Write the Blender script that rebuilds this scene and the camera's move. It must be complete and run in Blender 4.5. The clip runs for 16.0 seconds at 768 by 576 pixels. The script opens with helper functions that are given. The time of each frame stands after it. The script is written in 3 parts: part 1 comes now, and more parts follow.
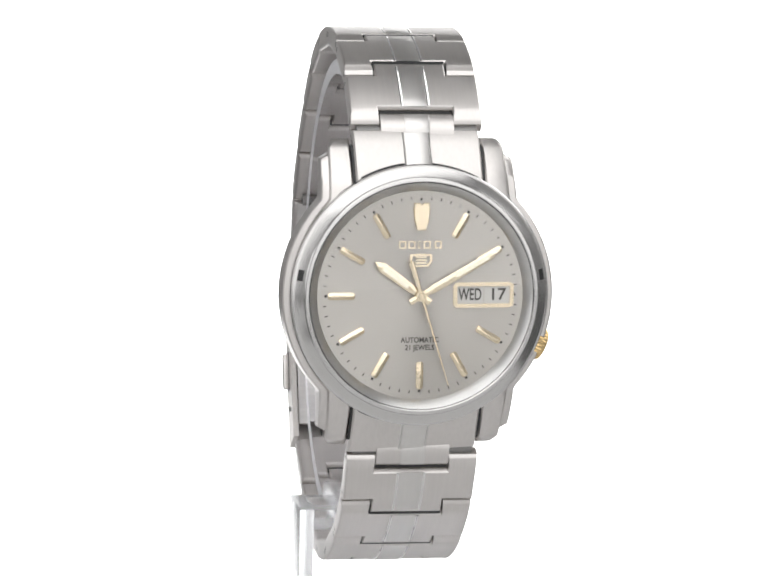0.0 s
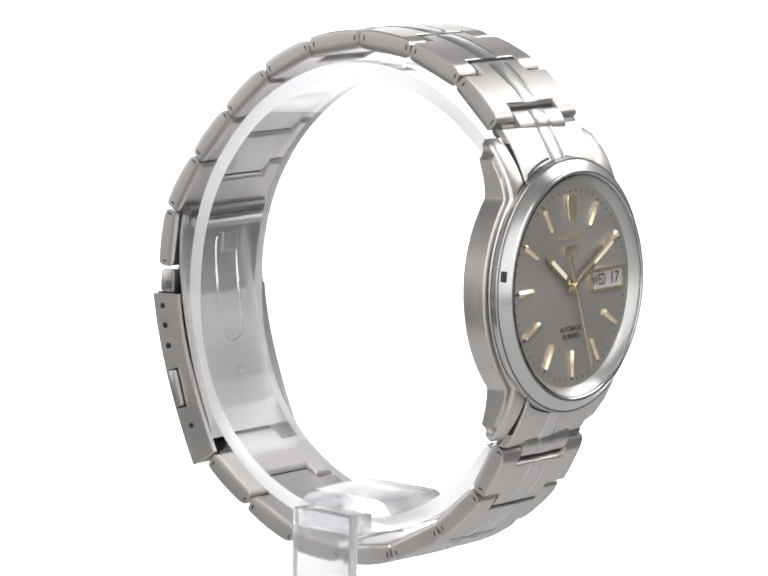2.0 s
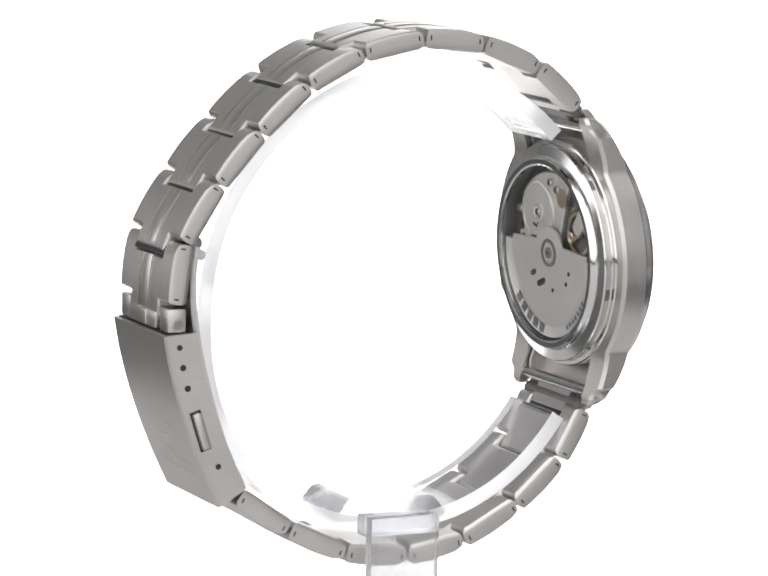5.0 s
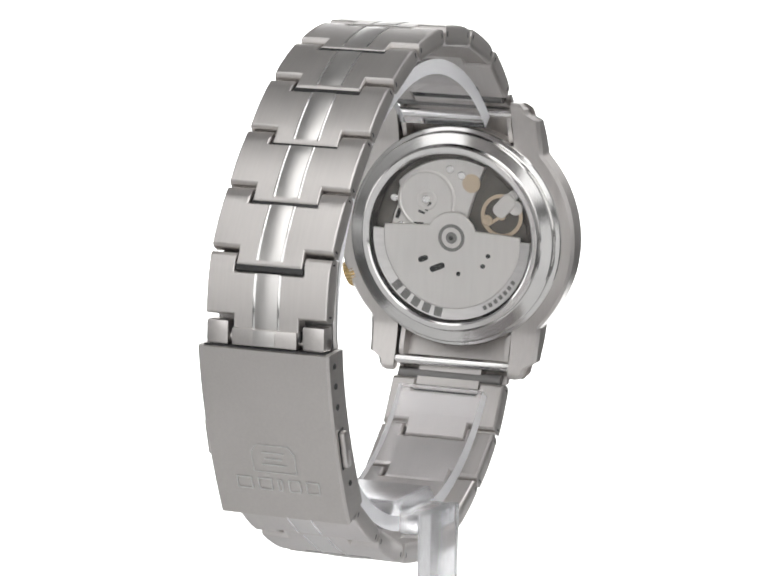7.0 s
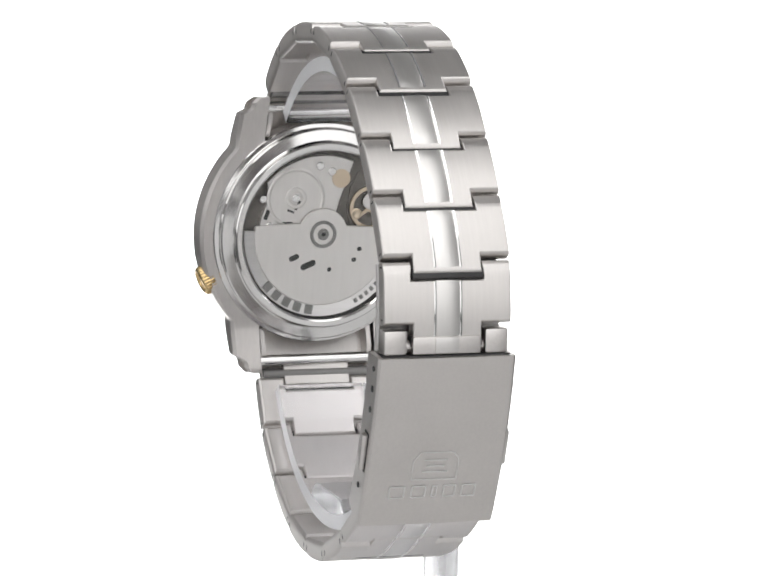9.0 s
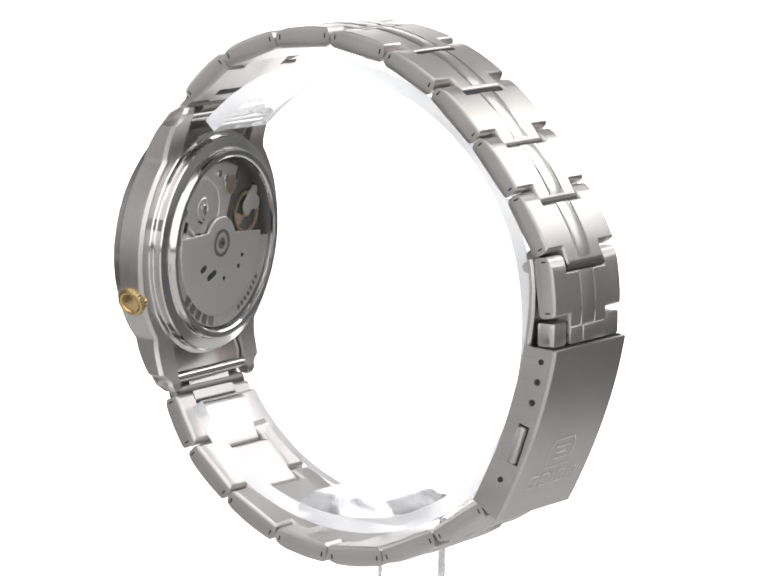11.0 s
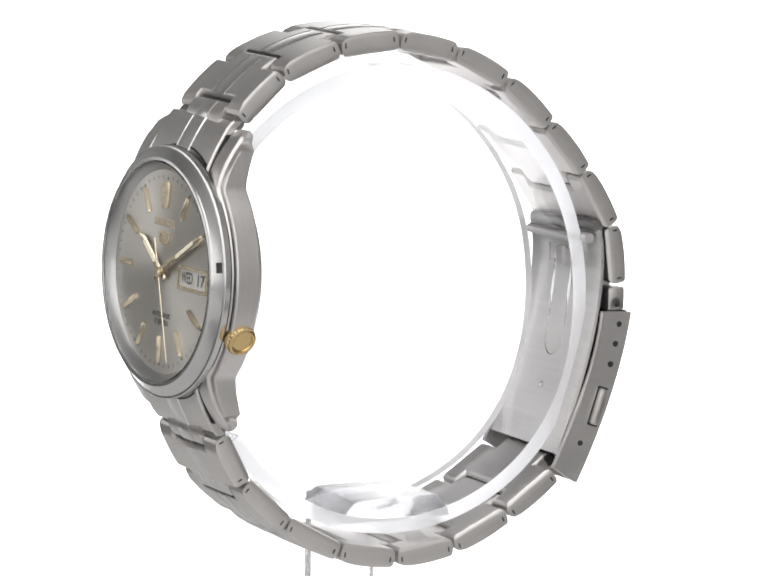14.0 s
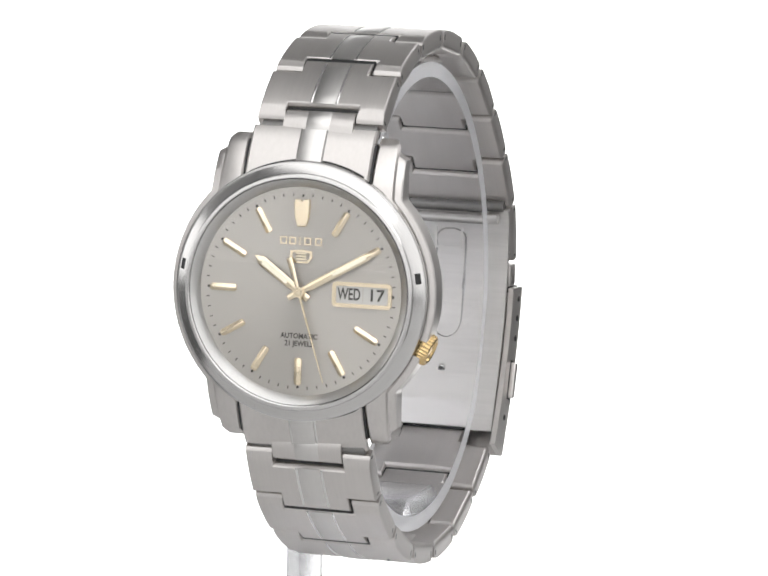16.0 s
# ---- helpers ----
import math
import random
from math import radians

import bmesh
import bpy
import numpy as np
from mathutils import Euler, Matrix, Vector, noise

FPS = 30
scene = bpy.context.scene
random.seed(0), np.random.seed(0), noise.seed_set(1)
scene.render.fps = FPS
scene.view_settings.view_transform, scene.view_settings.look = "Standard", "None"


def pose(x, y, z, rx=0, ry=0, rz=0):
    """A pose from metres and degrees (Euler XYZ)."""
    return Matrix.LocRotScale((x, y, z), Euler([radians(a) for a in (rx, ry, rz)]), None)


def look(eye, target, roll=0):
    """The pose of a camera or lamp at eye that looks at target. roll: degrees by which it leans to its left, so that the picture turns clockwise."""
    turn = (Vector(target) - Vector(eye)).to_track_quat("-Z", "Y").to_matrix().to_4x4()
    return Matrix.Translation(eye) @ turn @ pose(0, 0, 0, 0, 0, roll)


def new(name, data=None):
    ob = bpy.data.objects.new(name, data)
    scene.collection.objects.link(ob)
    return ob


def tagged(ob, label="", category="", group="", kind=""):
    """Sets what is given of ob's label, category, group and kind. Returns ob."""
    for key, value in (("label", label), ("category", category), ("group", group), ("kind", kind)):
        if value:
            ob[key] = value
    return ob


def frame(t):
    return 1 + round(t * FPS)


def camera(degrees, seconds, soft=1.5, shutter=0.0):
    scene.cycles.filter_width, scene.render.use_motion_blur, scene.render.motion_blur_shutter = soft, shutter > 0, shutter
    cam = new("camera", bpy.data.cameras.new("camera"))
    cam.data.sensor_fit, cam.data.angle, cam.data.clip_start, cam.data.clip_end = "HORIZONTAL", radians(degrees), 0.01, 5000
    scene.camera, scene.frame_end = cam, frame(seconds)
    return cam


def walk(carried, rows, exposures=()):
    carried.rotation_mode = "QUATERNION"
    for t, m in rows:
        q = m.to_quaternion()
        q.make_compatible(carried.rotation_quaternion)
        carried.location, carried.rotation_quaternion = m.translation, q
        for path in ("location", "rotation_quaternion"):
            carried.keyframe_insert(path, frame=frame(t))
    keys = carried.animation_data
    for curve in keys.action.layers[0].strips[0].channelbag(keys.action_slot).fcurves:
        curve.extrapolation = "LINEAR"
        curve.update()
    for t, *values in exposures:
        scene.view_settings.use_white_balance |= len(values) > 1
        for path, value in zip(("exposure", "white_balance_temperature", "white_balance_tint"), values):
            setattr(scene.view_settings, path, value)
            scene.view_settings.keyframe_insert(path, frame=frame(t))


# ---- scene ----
# The still camera before the turning display
MM = 0.001
HEIGHT = 0.080          # height of the dial's centre over the table
PIVOT_Z = HEIGHT - 0.0435
EYE = (0.0009, -0.590, HEIGHT + 0.08585)
PITCH = 8.639
cam = camera(10.72, 16.0, soft=1.9)
AIM = (EYE[0], EYE[1] + math.cos(radians(PITCH)), EYE[2] - math.sin(radians(PITCH)))
walk(cam, [(0.0, look(EYE, AIM, 1.217)), (16.0, look(EYE, AIM, 1.217))])

# Heading of the watch and of its stand, in degrees, time by time
TURN = [(0.0, 9.2), (0.5, 19.1), (1.0, 29.2), (1.5, 39.7), (2.0, 50.4), (2.5, 61.4), (3.0, 72.3), (3.5, 83.2),
        (4.0, 93.9), (4.5, 104.6), (5.0, 115.2), (5.5, 125.8), (6.0, 136.2), (6.5, 146.6), (7.0, 156.8), (7.5, 167.0),
        (8.0, 177.2), (8.5, 187.5), (9.0, 197.6), (9.5, 207.5), (10.0, 217.3), (10.5, 227.1), (11.0, 237.2),
        (11.5, 247.5), (12.0, 257.8), (12.5, 268.3), (13.0, 278.8), (13.5, 288.9), (14.0, 299.0), (14.5, 309.7),
        (15.0, 320.5), (15.5, 331.1), (16.0, 341.7)]

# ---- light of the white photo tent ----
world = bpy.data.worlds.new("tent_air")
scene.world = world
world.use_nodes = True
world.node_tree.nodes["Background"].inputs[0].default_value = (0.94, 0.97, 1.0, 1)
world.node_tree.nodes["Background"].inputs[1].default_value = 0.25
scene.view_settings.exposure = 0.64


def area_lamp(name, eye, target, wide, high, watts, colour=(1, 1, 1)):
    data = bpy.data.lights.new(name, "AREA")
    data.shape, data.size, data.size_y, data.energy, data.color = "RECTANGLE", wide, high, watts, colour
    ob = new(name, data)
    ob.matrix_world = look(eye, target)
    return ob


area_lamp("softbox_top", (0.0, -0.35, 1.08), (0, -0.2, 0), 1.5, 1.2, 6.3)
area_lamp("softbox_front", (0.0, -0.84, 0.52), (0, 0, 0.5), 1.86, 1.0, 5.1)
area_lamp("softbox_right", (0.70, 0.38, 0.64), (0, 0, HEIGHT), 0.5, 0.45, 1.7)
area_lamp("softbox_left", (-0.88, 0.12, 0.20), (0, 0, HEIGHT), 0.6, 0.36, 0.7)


# ---- materials ----
def material(name, colour, metal=0.0, rough=0.5, **more):
    m = bpy.data.materials.new(name)
    m.use_nodes = True
    b = m.node_tree.nodes["Principled BSDF"]
    b.inputs["Base Color"].default_value = (*colour, 1)
    b.inputs["Metallic"].default_value = metal
    b.inputs["Roughness"].default_value = rough
    for key, value in more.items():
        b.inputs[key.replace("_", " ")].default_value = value
    return m


def wear(m, stretch, fine=900.0, bump=0.05, rough=(0.2, 0.4), tone=(0.9, 1.05), smudge=120.0):
    """Brushed grain along one axis, with larger smudges over it, in object space."""
    t = m.node_tree
    n, l = t.nodes, t.links
    b = n["Principled BSDF"]
    base = tuple(b.inputs["Base Color"].default_value)
    co = n.new("ShaderNodeTexCoord")
    mp = n.new("ShaderNodeMapping")
    mp.inputs["Scale"].default_value = stretch
    l.new(co.outputs["Object"], mp.inputs[0])
    grain = n.new("ShaderNodeTexNoise")
    grain.inputs["Scale"].default_value, grain.inputs["Detail"].default_value = fine, 3
    l.new(mp.outputs[0], grain.inputs["Vector"])
    big = n.new("ShaderNodeTexNoise")
    big.inputs["Scale"].default_value, big.inputs["Detail"].default_value = smudge, 2
    l.new(co.outputs["Object"], big.inputs["Vector"])
    mixed = n.new("ShaderNodeMath")
    mixed.operation = "MULTIPLY_ADD"
    mixed.inputs[1].default_value, mixed.inputs[2].default_value = 0.5, 0.0
    l.new(grain.outputs[0], mixed.inputs[0])
    add = n.new("ShaderNodeMath")
    add.operation = "MULTIPLY_ADD"
    add.inputs[1].default_value = 0.5
    l.new(big.outputs[0], add.inputs[0])
    l.new(mixed.outputs[0], add.inputs[2])
    r = n.new("ShaderNodeMapRange")
    r.inputs[1].default_value, r.inputs[2].default_value = 0.3, 0.7
    r.inputs[3].default_value, r.inputs[4].default_value = rough
    l.new(add.outputs[0], r.inputs[0])
    l.new(r.outputs[0], b.inputs["Roughness"])
    ramp = n.new("ShaderNodeMapRange")
    ramp.inputs[1].default_value, ramp.inputs[2].default_value = 0.3, 0.7
    ramp.inputs[3].default_value, ramp.inputs[4].default_value = tone
    l.new(add.outputs[0], ramp.inputs[0])
    mul = n.new("ShaderNodeVectorMath")
    mul.operation = "SCALE"
    mul.inputs[0].default_value = base[:3]
    l.new(ramp.outputs[0], mul.inputs["Scale"])
    l.new(mul.outputs[0], b.inputs["Base Color"])
    bp = n.new("ShaderNodeBump")
    bp.inputs["Strength"].default_value, bp.inputs["Distance"].default_value = bump, 0.0001
    l.new(grain.outputs[0], bp.inputs["Height"])
    l.new(bp.outputs[0], b.inputs["Normal"])
    return m


STEEL = (0.605, 0.58, 0.562)
BRUSHED = wear(material("brushed_steel", STEEL, 1.0, 0.35), (1.0, 0.03, 1.0), 2600, 0.15, (0.33, 0.43), (0.94, 1.04))
CLASP_BRUSHED = wear(material("brushed_clasp_steel", (0.58, 0.556, 0.538), 1.0, 0.3), (1.0, 0.03, 1.0), 2600, 0.0, (0.36, 0.44), (0.94, 1.04))
CASE_BRUSHED = wear(material("brushed_case_steel", STEEL, 1.0, 0.33), (1.0, 0.03, 1.0), 2200, 0.12, (0.30, 0.40), (0.92, 1.04))
POLISHED = wear(material("polished_steel", (0.70, 0.69, 0.68), 1.0, 0.1), (1, 1, 1), 500, 0.02, (0.08, 0.15), (0.95, 1.03))
BEZEL = wear(material("satin_polished_bezel", (0.57, 0.56, 0.55), 1.0, 0.12), (1, 1, 1), 40, 0.0, (0.2, 0.25), (0.98, 1.02))
STRIP = wear(material("mirror_polished_strip", (0.62, 0.605, 0.59), 1.0, 0.12), (1.0, 0.05, 1.0), 1800, 0.04, (0.31, 0.38), (0.95, 1.03))
SATIN = wear(material("satin_inner_steel", (0.66, 0.645, 0.635), 1.0, 0.4), (0.05, 1, 1), 1800, 0.2, (0.34, 0.48), (0.88, 1.05))
GOLD = wear(material("pale_gold_plate", (0.85, 0.735, 0.55), 1.0, 0.3), (1, 1, 1), 1200, 0.02, (0.16, 0.26), (0.95, 1.03))
CROWN_GOLD = wear(material("yellow_gold_plate", (0.66, 0.48, 0.24), 1.0, 0.25), (1, 1, 1), 1200, 0.02, (0.2, 0.3), (0.92, 1.04))
RING = material("smooth_grey_ring", (0.50, 0.495, 0.485), 1.0, 0.3)
LUME = material("cream_lume_paint", (0.80, 0.74, 0.60), 0.0, 0.6)
# Near black: painted shade for gaps, holes and slots, also a dark screw.
DARK = material("gap_shade_and_screw_black", (0.03, 0.03, 0.03), 0.3, 0.5)
# Darkened plate: the shade deep in the movement is in its colour.
SHADED = material("shade_dark_plate", (0.14, 0.13, 0.12), 0.6, 0.45)
INK = material("black_dial_ink", (0.045, 0.042, 0.038), 0.0, 0.5)
WHITE_DISC = material("pale_date_disc", (0.44, 0.43, 0.41), 0.0, 0.4)
# Dark grey steel: painted shade in slots and engraving, plain on hinges and rings.
ENGRAVED = material("slot_shade_and_grey_steel", (0.24, 0.235, 0.23), 1.0, 0.5)
BRASS = material("gilt_wheel_brass", (0.60, 0.50, 0.38), 1.0, 0.3)
MOVEMENT = wear(material("rhodium_plate", (0.66, 0.64, 0.62), 0.9, 0.4), (1, 0.1, 1), 1500, 0.0, (0.38, 0.46), (0.95, 1.04))
GLASS = material("mineral_glass", (1, 1, 1), 0.0, 0.0, IOR=1.2, Transmission_Weight=1.0)
# Whitened edge stands in for the light gathered inside the acrylic.
WHITE_EDGE = material("whitened_acrylic_edge", (0.97, 0.97, 0.99), 0.0, 0.6, IOR=1.3, Transmission_Weight=0.55)
ACRYLIC_SOFT = material("worn_clear_acrylic", (0.985, 0.985, 1.0), 0.0, 0.25, IOR=1.36, Transmission_Weight=1.0)
ACRYLIC = material("clear_acrylic", (0.985, 0.985, 1.0), 0.0, 0.02, IOR=1.28, Transmission_Weight=1.0)


def dial_material():
    m = material("sunburst_grey_dial", (0.41, 0.39, 0.36), 0.7, 0.34)
    t = m.node_tree
    n, l = t.nodes, t.links
    b = n["Principled BSDF"]
    b.inputs["Anisotropic"].default_value = 0.85
    tan = n.new("ShaderNodeTangent")
    tan.direction_type, tan.axis = "RADIAL", "Z"
    l.new(tan.outputs[0], b.inputs["Tangent"])
    co = n.new("ShaderNodeTexCoord")
    flat = n.new("ShaderNodeVectorMath")
    flat.operation = "MULTIPLY"
    flat.inputs[1].default_value = (1, 1, 0)
    l.new(co.outputs["Object"], flat.inputs[0])
    ray = n.new("ShaderNodeVectorMath")
    ray.operation = "NORMALIZE"
    l.new(flat.outputs[0], ray.inputs[0])
    ns = n.new("ShaderNodeTexNoise")
    ns.inputs["Scale"].default_value, ns.inputs["Detail"].default_value = 42, 4
    l.new(ray.outputs[0], ns.inputs["Vector"])
    r = n.new("ShaderNodeMapRange")
    r.inputs[3].default_value, r.inputs[4].default_value = 0.25, 0.36
    l.new(ns.outputs[0], r.inputs[0])
    l.new(r.outputs[0], b.inputs["Roughness"])
    return m


DIAL = dial_material()

TENT = material("grey_studio_wall", (0.42, 0.42, 0.42), 0.0, 0.8)
TABLE = material("matt_pale_table", (0.66, 0.66, 0.66), 0.0, 0.6)
FLOOR = material("unseen_dark_floor", (0.10, 0.10, 0.10), 0.0, 0.7)

# Emission whitens the sweep; it stands in for lamps on the backdrop.
SWEEP = material("glowing_white_sweep", (0.9, 0.9, 0.9), 0.0, 0.6)
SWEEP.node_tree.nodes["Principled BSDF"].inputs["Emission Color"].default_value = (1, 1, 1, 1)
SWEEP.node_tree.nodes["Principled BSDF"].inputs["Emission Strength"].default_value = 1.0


# ---- mesh helpers: everything in millimetres ----
def part(name, bm, mat, parent, label="", m=None, smooth=True):
    """Links a bmesh, modelled in millimetres, as one mesh under its thing or part; m is its pose in the parent's millimetres."""
    if isinstance(bm, bpy.types.Mesh):
        me = bm
    else:
        bmesh.ops.recalc_face_normals(bm, faces=bm.faces)
        me = bpy.data.meshes.new(name)
        bmesh.ops.scale(bm, vec=(MM, MM, MM), verts=bm.verts)
        bm.to_mesh(me)
        bm.free()
        me.materials.append(mat)
        if smooth:
            me.shade_smooth()
            me.set_sharp_from_angle(angle=radians(32))
    ob = new(name, me)
    if parent is not None:
        ob.parent = parent
    if m is not None:
        ob.matrix_basis = Matrix.LocRotScale(m.translation * MM, m.to_quaternion(), None)
    if label:
        tagged(ob, label)
    return ob


def lathe(bm, rings, steps=96, closed=False):
    """Turns (radius, height) rings about z."""
    rows = []
    for r, z in rings:
        if r < 1e-6:
            rows.append([bm.verts.new((0, 0, z))] * steps)
        else:
            rows.append([bm.verts.new((r * math.cos(2 * math.pi * i / steps), r * math.sin(2 * math.pi * i / steps), z)) for i in range(steps)])
    pairs = list(zip(rows, rows[1:])) + ([(rows[-1], rows[0])] if closed else [])
    for a, b in pairs:
        for i in range(steps):
            j = (i + 1) % steps
            vs = []
            for v in (a[i], a[j], b[j], b[i]):
                if v not in vs:
                    vs.append(v)
            if len(vs) > 2:
                bm.faces.new(vs)
    return bm


def loft(bm, sections, caps=True, around=True):
    """Skins closed sections that have the same number of points."""
    rows = [[bm.verts.new(p) for p in s] for s in sections]
    n = len(rows[0])
    for a, b in zip(rows, rows[1:]):
        for i in range(n if around else n - 1):
            j = (i + 1) % n
            bm.faces.new((a[i], a[j], b[j], b[i]))
    if caps:
        bm.faces.new(rows[0][::-1])
        bm.faces.new(rows[-1])
    return bm


def box(bm, x0, x1, y0, y1, z0, z1, bevel=0.0):
    made = bmesh.ops.create_cube(bm, size=1, matrix=Matrix.Translation(((x0 + x1) / 2, (y0 + y1) / 2, (z0 + z1) / 2)) @ Matrix.Diagonal((x1 - x0, y1 - y0, z1 - z0, 1)))
    if bevel:
        edges = list({e for v in made["verts"] for e in v.link_edges})
        bmesh.ops.bevel(bm, geom=edges, offset=bevel, segments=2, affect="EDGES", profile=0.6)
    return bm


def prism(bm, outline, z0, z1, shrink=0.0):
    """A plate with the outline (x, y), from z0 to z1; shrink draws its top edge in."""
    cx, cy = sum(p[0] for p in outline) / len(outline), sum(p[1] for p in outline) / len(outline)

    def inward(p):
        d = math.hypot(p[0] - cx, p[1] - cy) or 1
        return p[0] - (p[0] - cx) / d * shrink, p[1] - (p[1] - cy) / d * shrink
    rows = [[(*p, z0) for p in outline]]
    if shrink:
        rows.append([(*p, z1 - shrink) for p in outline])
    rows.append([(*inward(p), z1) for p in outline])
    return loft(bm, rows)


def rounded(x0, x1, y0, y1, r, steps=5):
    out = []
    for cx, cy, a in ((x1 - r, y1 - r, 0), (x0 + r, y1 - r, 90), (x0 + r, y0 + r, 180), (x1 - r, y0 + r, 270)):
        for k in range(steps + 1):
            w = radians(a + 90 * k / steps)
            out.append((cx + r * math.cos(w), cy + r * math.sin(w)))
    return out


def cylinder(bm, r, z0, z1, steps=24, m=None, edge=0.0):
    t = bmesh.new()
    e = edge
    lathe(t, [(0, z0), (r - e, z0), (r, z0 + e), (r, z1 - e), (r - e, z1), (0, z1)] if e else [(0, z0), (r, z0), (r, z1), (0, z1)], steps)
    if m is not None:
        t.transform(m)
    me = bpy.data.meshes.new("t")
    t.to_mesh(me)
    t.free()
    bm.from_mesh(me)
    bpy.data.meshes.remove(me)
    return bm


def lettering(text, size, mat, parent, name, m, narrow=0.9, depth=0.02):
    c = bpy.data.curves.new(name, "FONT")
    c.body, c.size, c.align_x, c.align_y, c.extrude, c.offset = text, size * MM, "CENTER", "CENTER", depth * MM, 0.018 * size * MM
    tmp = bpy.data.objects.new(name, c)
    me = bpy.data.meshes.new_from_object(tmp)
    bpy.data.objects.remove(tmp)
    for v in me.vertices:
        v.co.x *= narrow
    me.materials.append(mat)
    return part(name, me, mat, parent, "", m)


# ---- the tent ----
def tent():
    bm = bmesh.new()
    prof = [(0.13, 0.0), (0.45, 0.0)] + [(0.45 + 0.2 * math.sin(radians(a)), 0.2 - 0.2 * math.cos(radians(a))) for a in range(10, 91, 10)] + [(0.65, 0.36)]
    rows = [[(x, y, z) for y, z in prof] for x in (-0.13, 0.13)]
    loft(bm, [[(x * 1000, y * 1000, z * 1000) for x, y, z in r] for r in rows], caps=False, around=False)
    tagged(part("backdrop", bm, SWEEP, None), "seamless white sweep behind the display, whitened by emission", "backdrop", kind="structure")
    # Out of view; outline and tone set what the steel reflects.
    bm = prism(bmesh.new(), [(-420, -520), (420, -520), (420, -150), (125, -150), (125, 128), (-125, 128), (-125, -150), (-420, -150)], -30, 0)
    tagged(part("table_top", bm, TABLE, None, smooth=False), "unseen pale grey table top, cut to steer reflections in the steel", "table top", kind="structure")
    # Unseen floor, dark so that the sides reflect little light.
    bm = box(bmesh.new(), -975, 975, -1130, 720, -70, -32)
    tagged(part("floor", bm, FLOOR, None, smooth=False), "unseen dark floor, added to keep side reflections dark", "floor", kind="structure")
    for name, x0, x1, y0, y1, z0, z1 in (("wall_west", -975, -955, -1100, 700, -32, 1100), ("wall_east", 955, 975, -1100, 700, -32, 1100),
                                         ("wall_south", -950, 950, -1130, -1104, -32, 1100), ("wall_north", -950, 950, 690, 710, -32, 1100), ("ceiling", -975, 975, -1130, 720, 1104, 1124)):
        bm = box(bmesh.new(), x0, x1, y0, y1, z0, z1)
        tagged(part(name, bm, TENT, None, smooth=False), "plain grey studio surface", "studio wall", kind="structure")


# ---- the watch ----
# case space: x to 3 o'clock, y to 12 o'clock, z out of the dial; the pivot's space lies 43.5 mm lower
CASE = Matrix.Translation((0.35, -34.75, 44.0)) @ pose(0, 0, 0, 0, 0, 2.5) @ pose(0, 0, 0, 90 - 2.4, 0, 0)
CASE_R, BEZEL_R = 19.0, 18.0


def flank(v):
    """Half width of the case at the height v: a round middle that runs out into the lugs."""
    a = abs(v)
    ring = math.sqrt(max(CASE_R ** 2 - a * a, 0))
    lug = 13.75 - 0.05 * max(a - 13.0, 0)
    return max(ring, lug)


def fronts(v):
    a = max(abs(v) - 12.5, 0) / 8.7
    return -0.55 - 4.4 * a ** 1.7


def backs(v):
    a = max(abs(v) - 14.0, 0) / 7.2
    return -5.1 - 2.1 * a ** 1.4


def case_mesh():
    bm = bmesh.new()
    for side in (1, -1):
        rows = []
        n = 96
        for i in range(n + 1):
            v = -21.2 + 42.4 * i / n
            end = max(abs(v) - 20.4, 0)
            q, f, k = flank(v) - 0.9 * end, fronts(v) - 0.5 * end, backs(v) + 0.5 * end
            o = q - 1.6 * min(max(abs(v) - 18.7, 0) / 0.9, 1) ** 0.7
            ui = 9.25
            pts = [(ui, k), (o - 0.5, k), (o, k + 0.5), (o, f - 0.85), (max(o - 0.2, q - 1.6), f - 0.68), (q - 1.05, f - 0.6), (q - 1.15, f - 0.5), (q - 1.3, f - 0.14), (q - 1.6, f), (ui + 0.3, f), (ui, f - 0.3)]
            rows.append([(side * x, v, z) for x, z in pts])
        loft(bm, rows)
    cylinder(bm, 16.9, -5.05, -0.6, 96)
    return bm


def gilt_index(width, r0, r1, height=0.55):
    """A roof-shaped applied bar along +y."""
    bm = bmesh.new()
    w = width / 2
    sec = lambda y, s: [(-w * s, y, 0), (-w * s, y, height * 0.45), (-w * 0.12 * s, y, height * (0.6 + 0.4 * s)), (w * 0.12 * s, y, height * (0.6 + 0.4 * s)), (w * s, y, height * 0.45), (w * s, y, 0)]
    return loft(bm, [sec(r0, 0.7), sec(r0 + 0.25, 1), sec(r1 - 0.25, 1), sec(r1, 0.7)])


def hand(bm, stations, z0, z1):
    """A faceted hand along +y from (y, half width) stations."""
    rows = []
    for y, w in stations:
        rows.append([(-w, y, z0), (-w, y, z1 - 0.08), (-w * 0.6, y, z1), (w * 0.6, y, z1), (w, y, z1 - 0.08), (w, y, z0)])
    return loft(bm, rows)


def h_outline(length, side, i, roll=0.0):
    """Plan of a link: fork prongs at 0, tongue past its length; side and i are the insets across and along, roll that of the prongs' ends."""
    a, b = 9.2 - side, 5.2 + side
    c = 4.98 - side
    y0, y1, n, t = 0.2 + i, length - 0.2 - i, 2.5 + i, length + 2.38 - i
    return [(-a, y0 + roll), (-b, y0 + roll), (-b, n), (b, n), (b, y0 + roll), (a, y0 + roll), (a, y1), (c, y1), (c, t), (-c, t), (-c, y1), (-a, y1)]


def arch(y, length):
    return 0.30 - (y - length / 2 - 0.2) ** 2 / 60


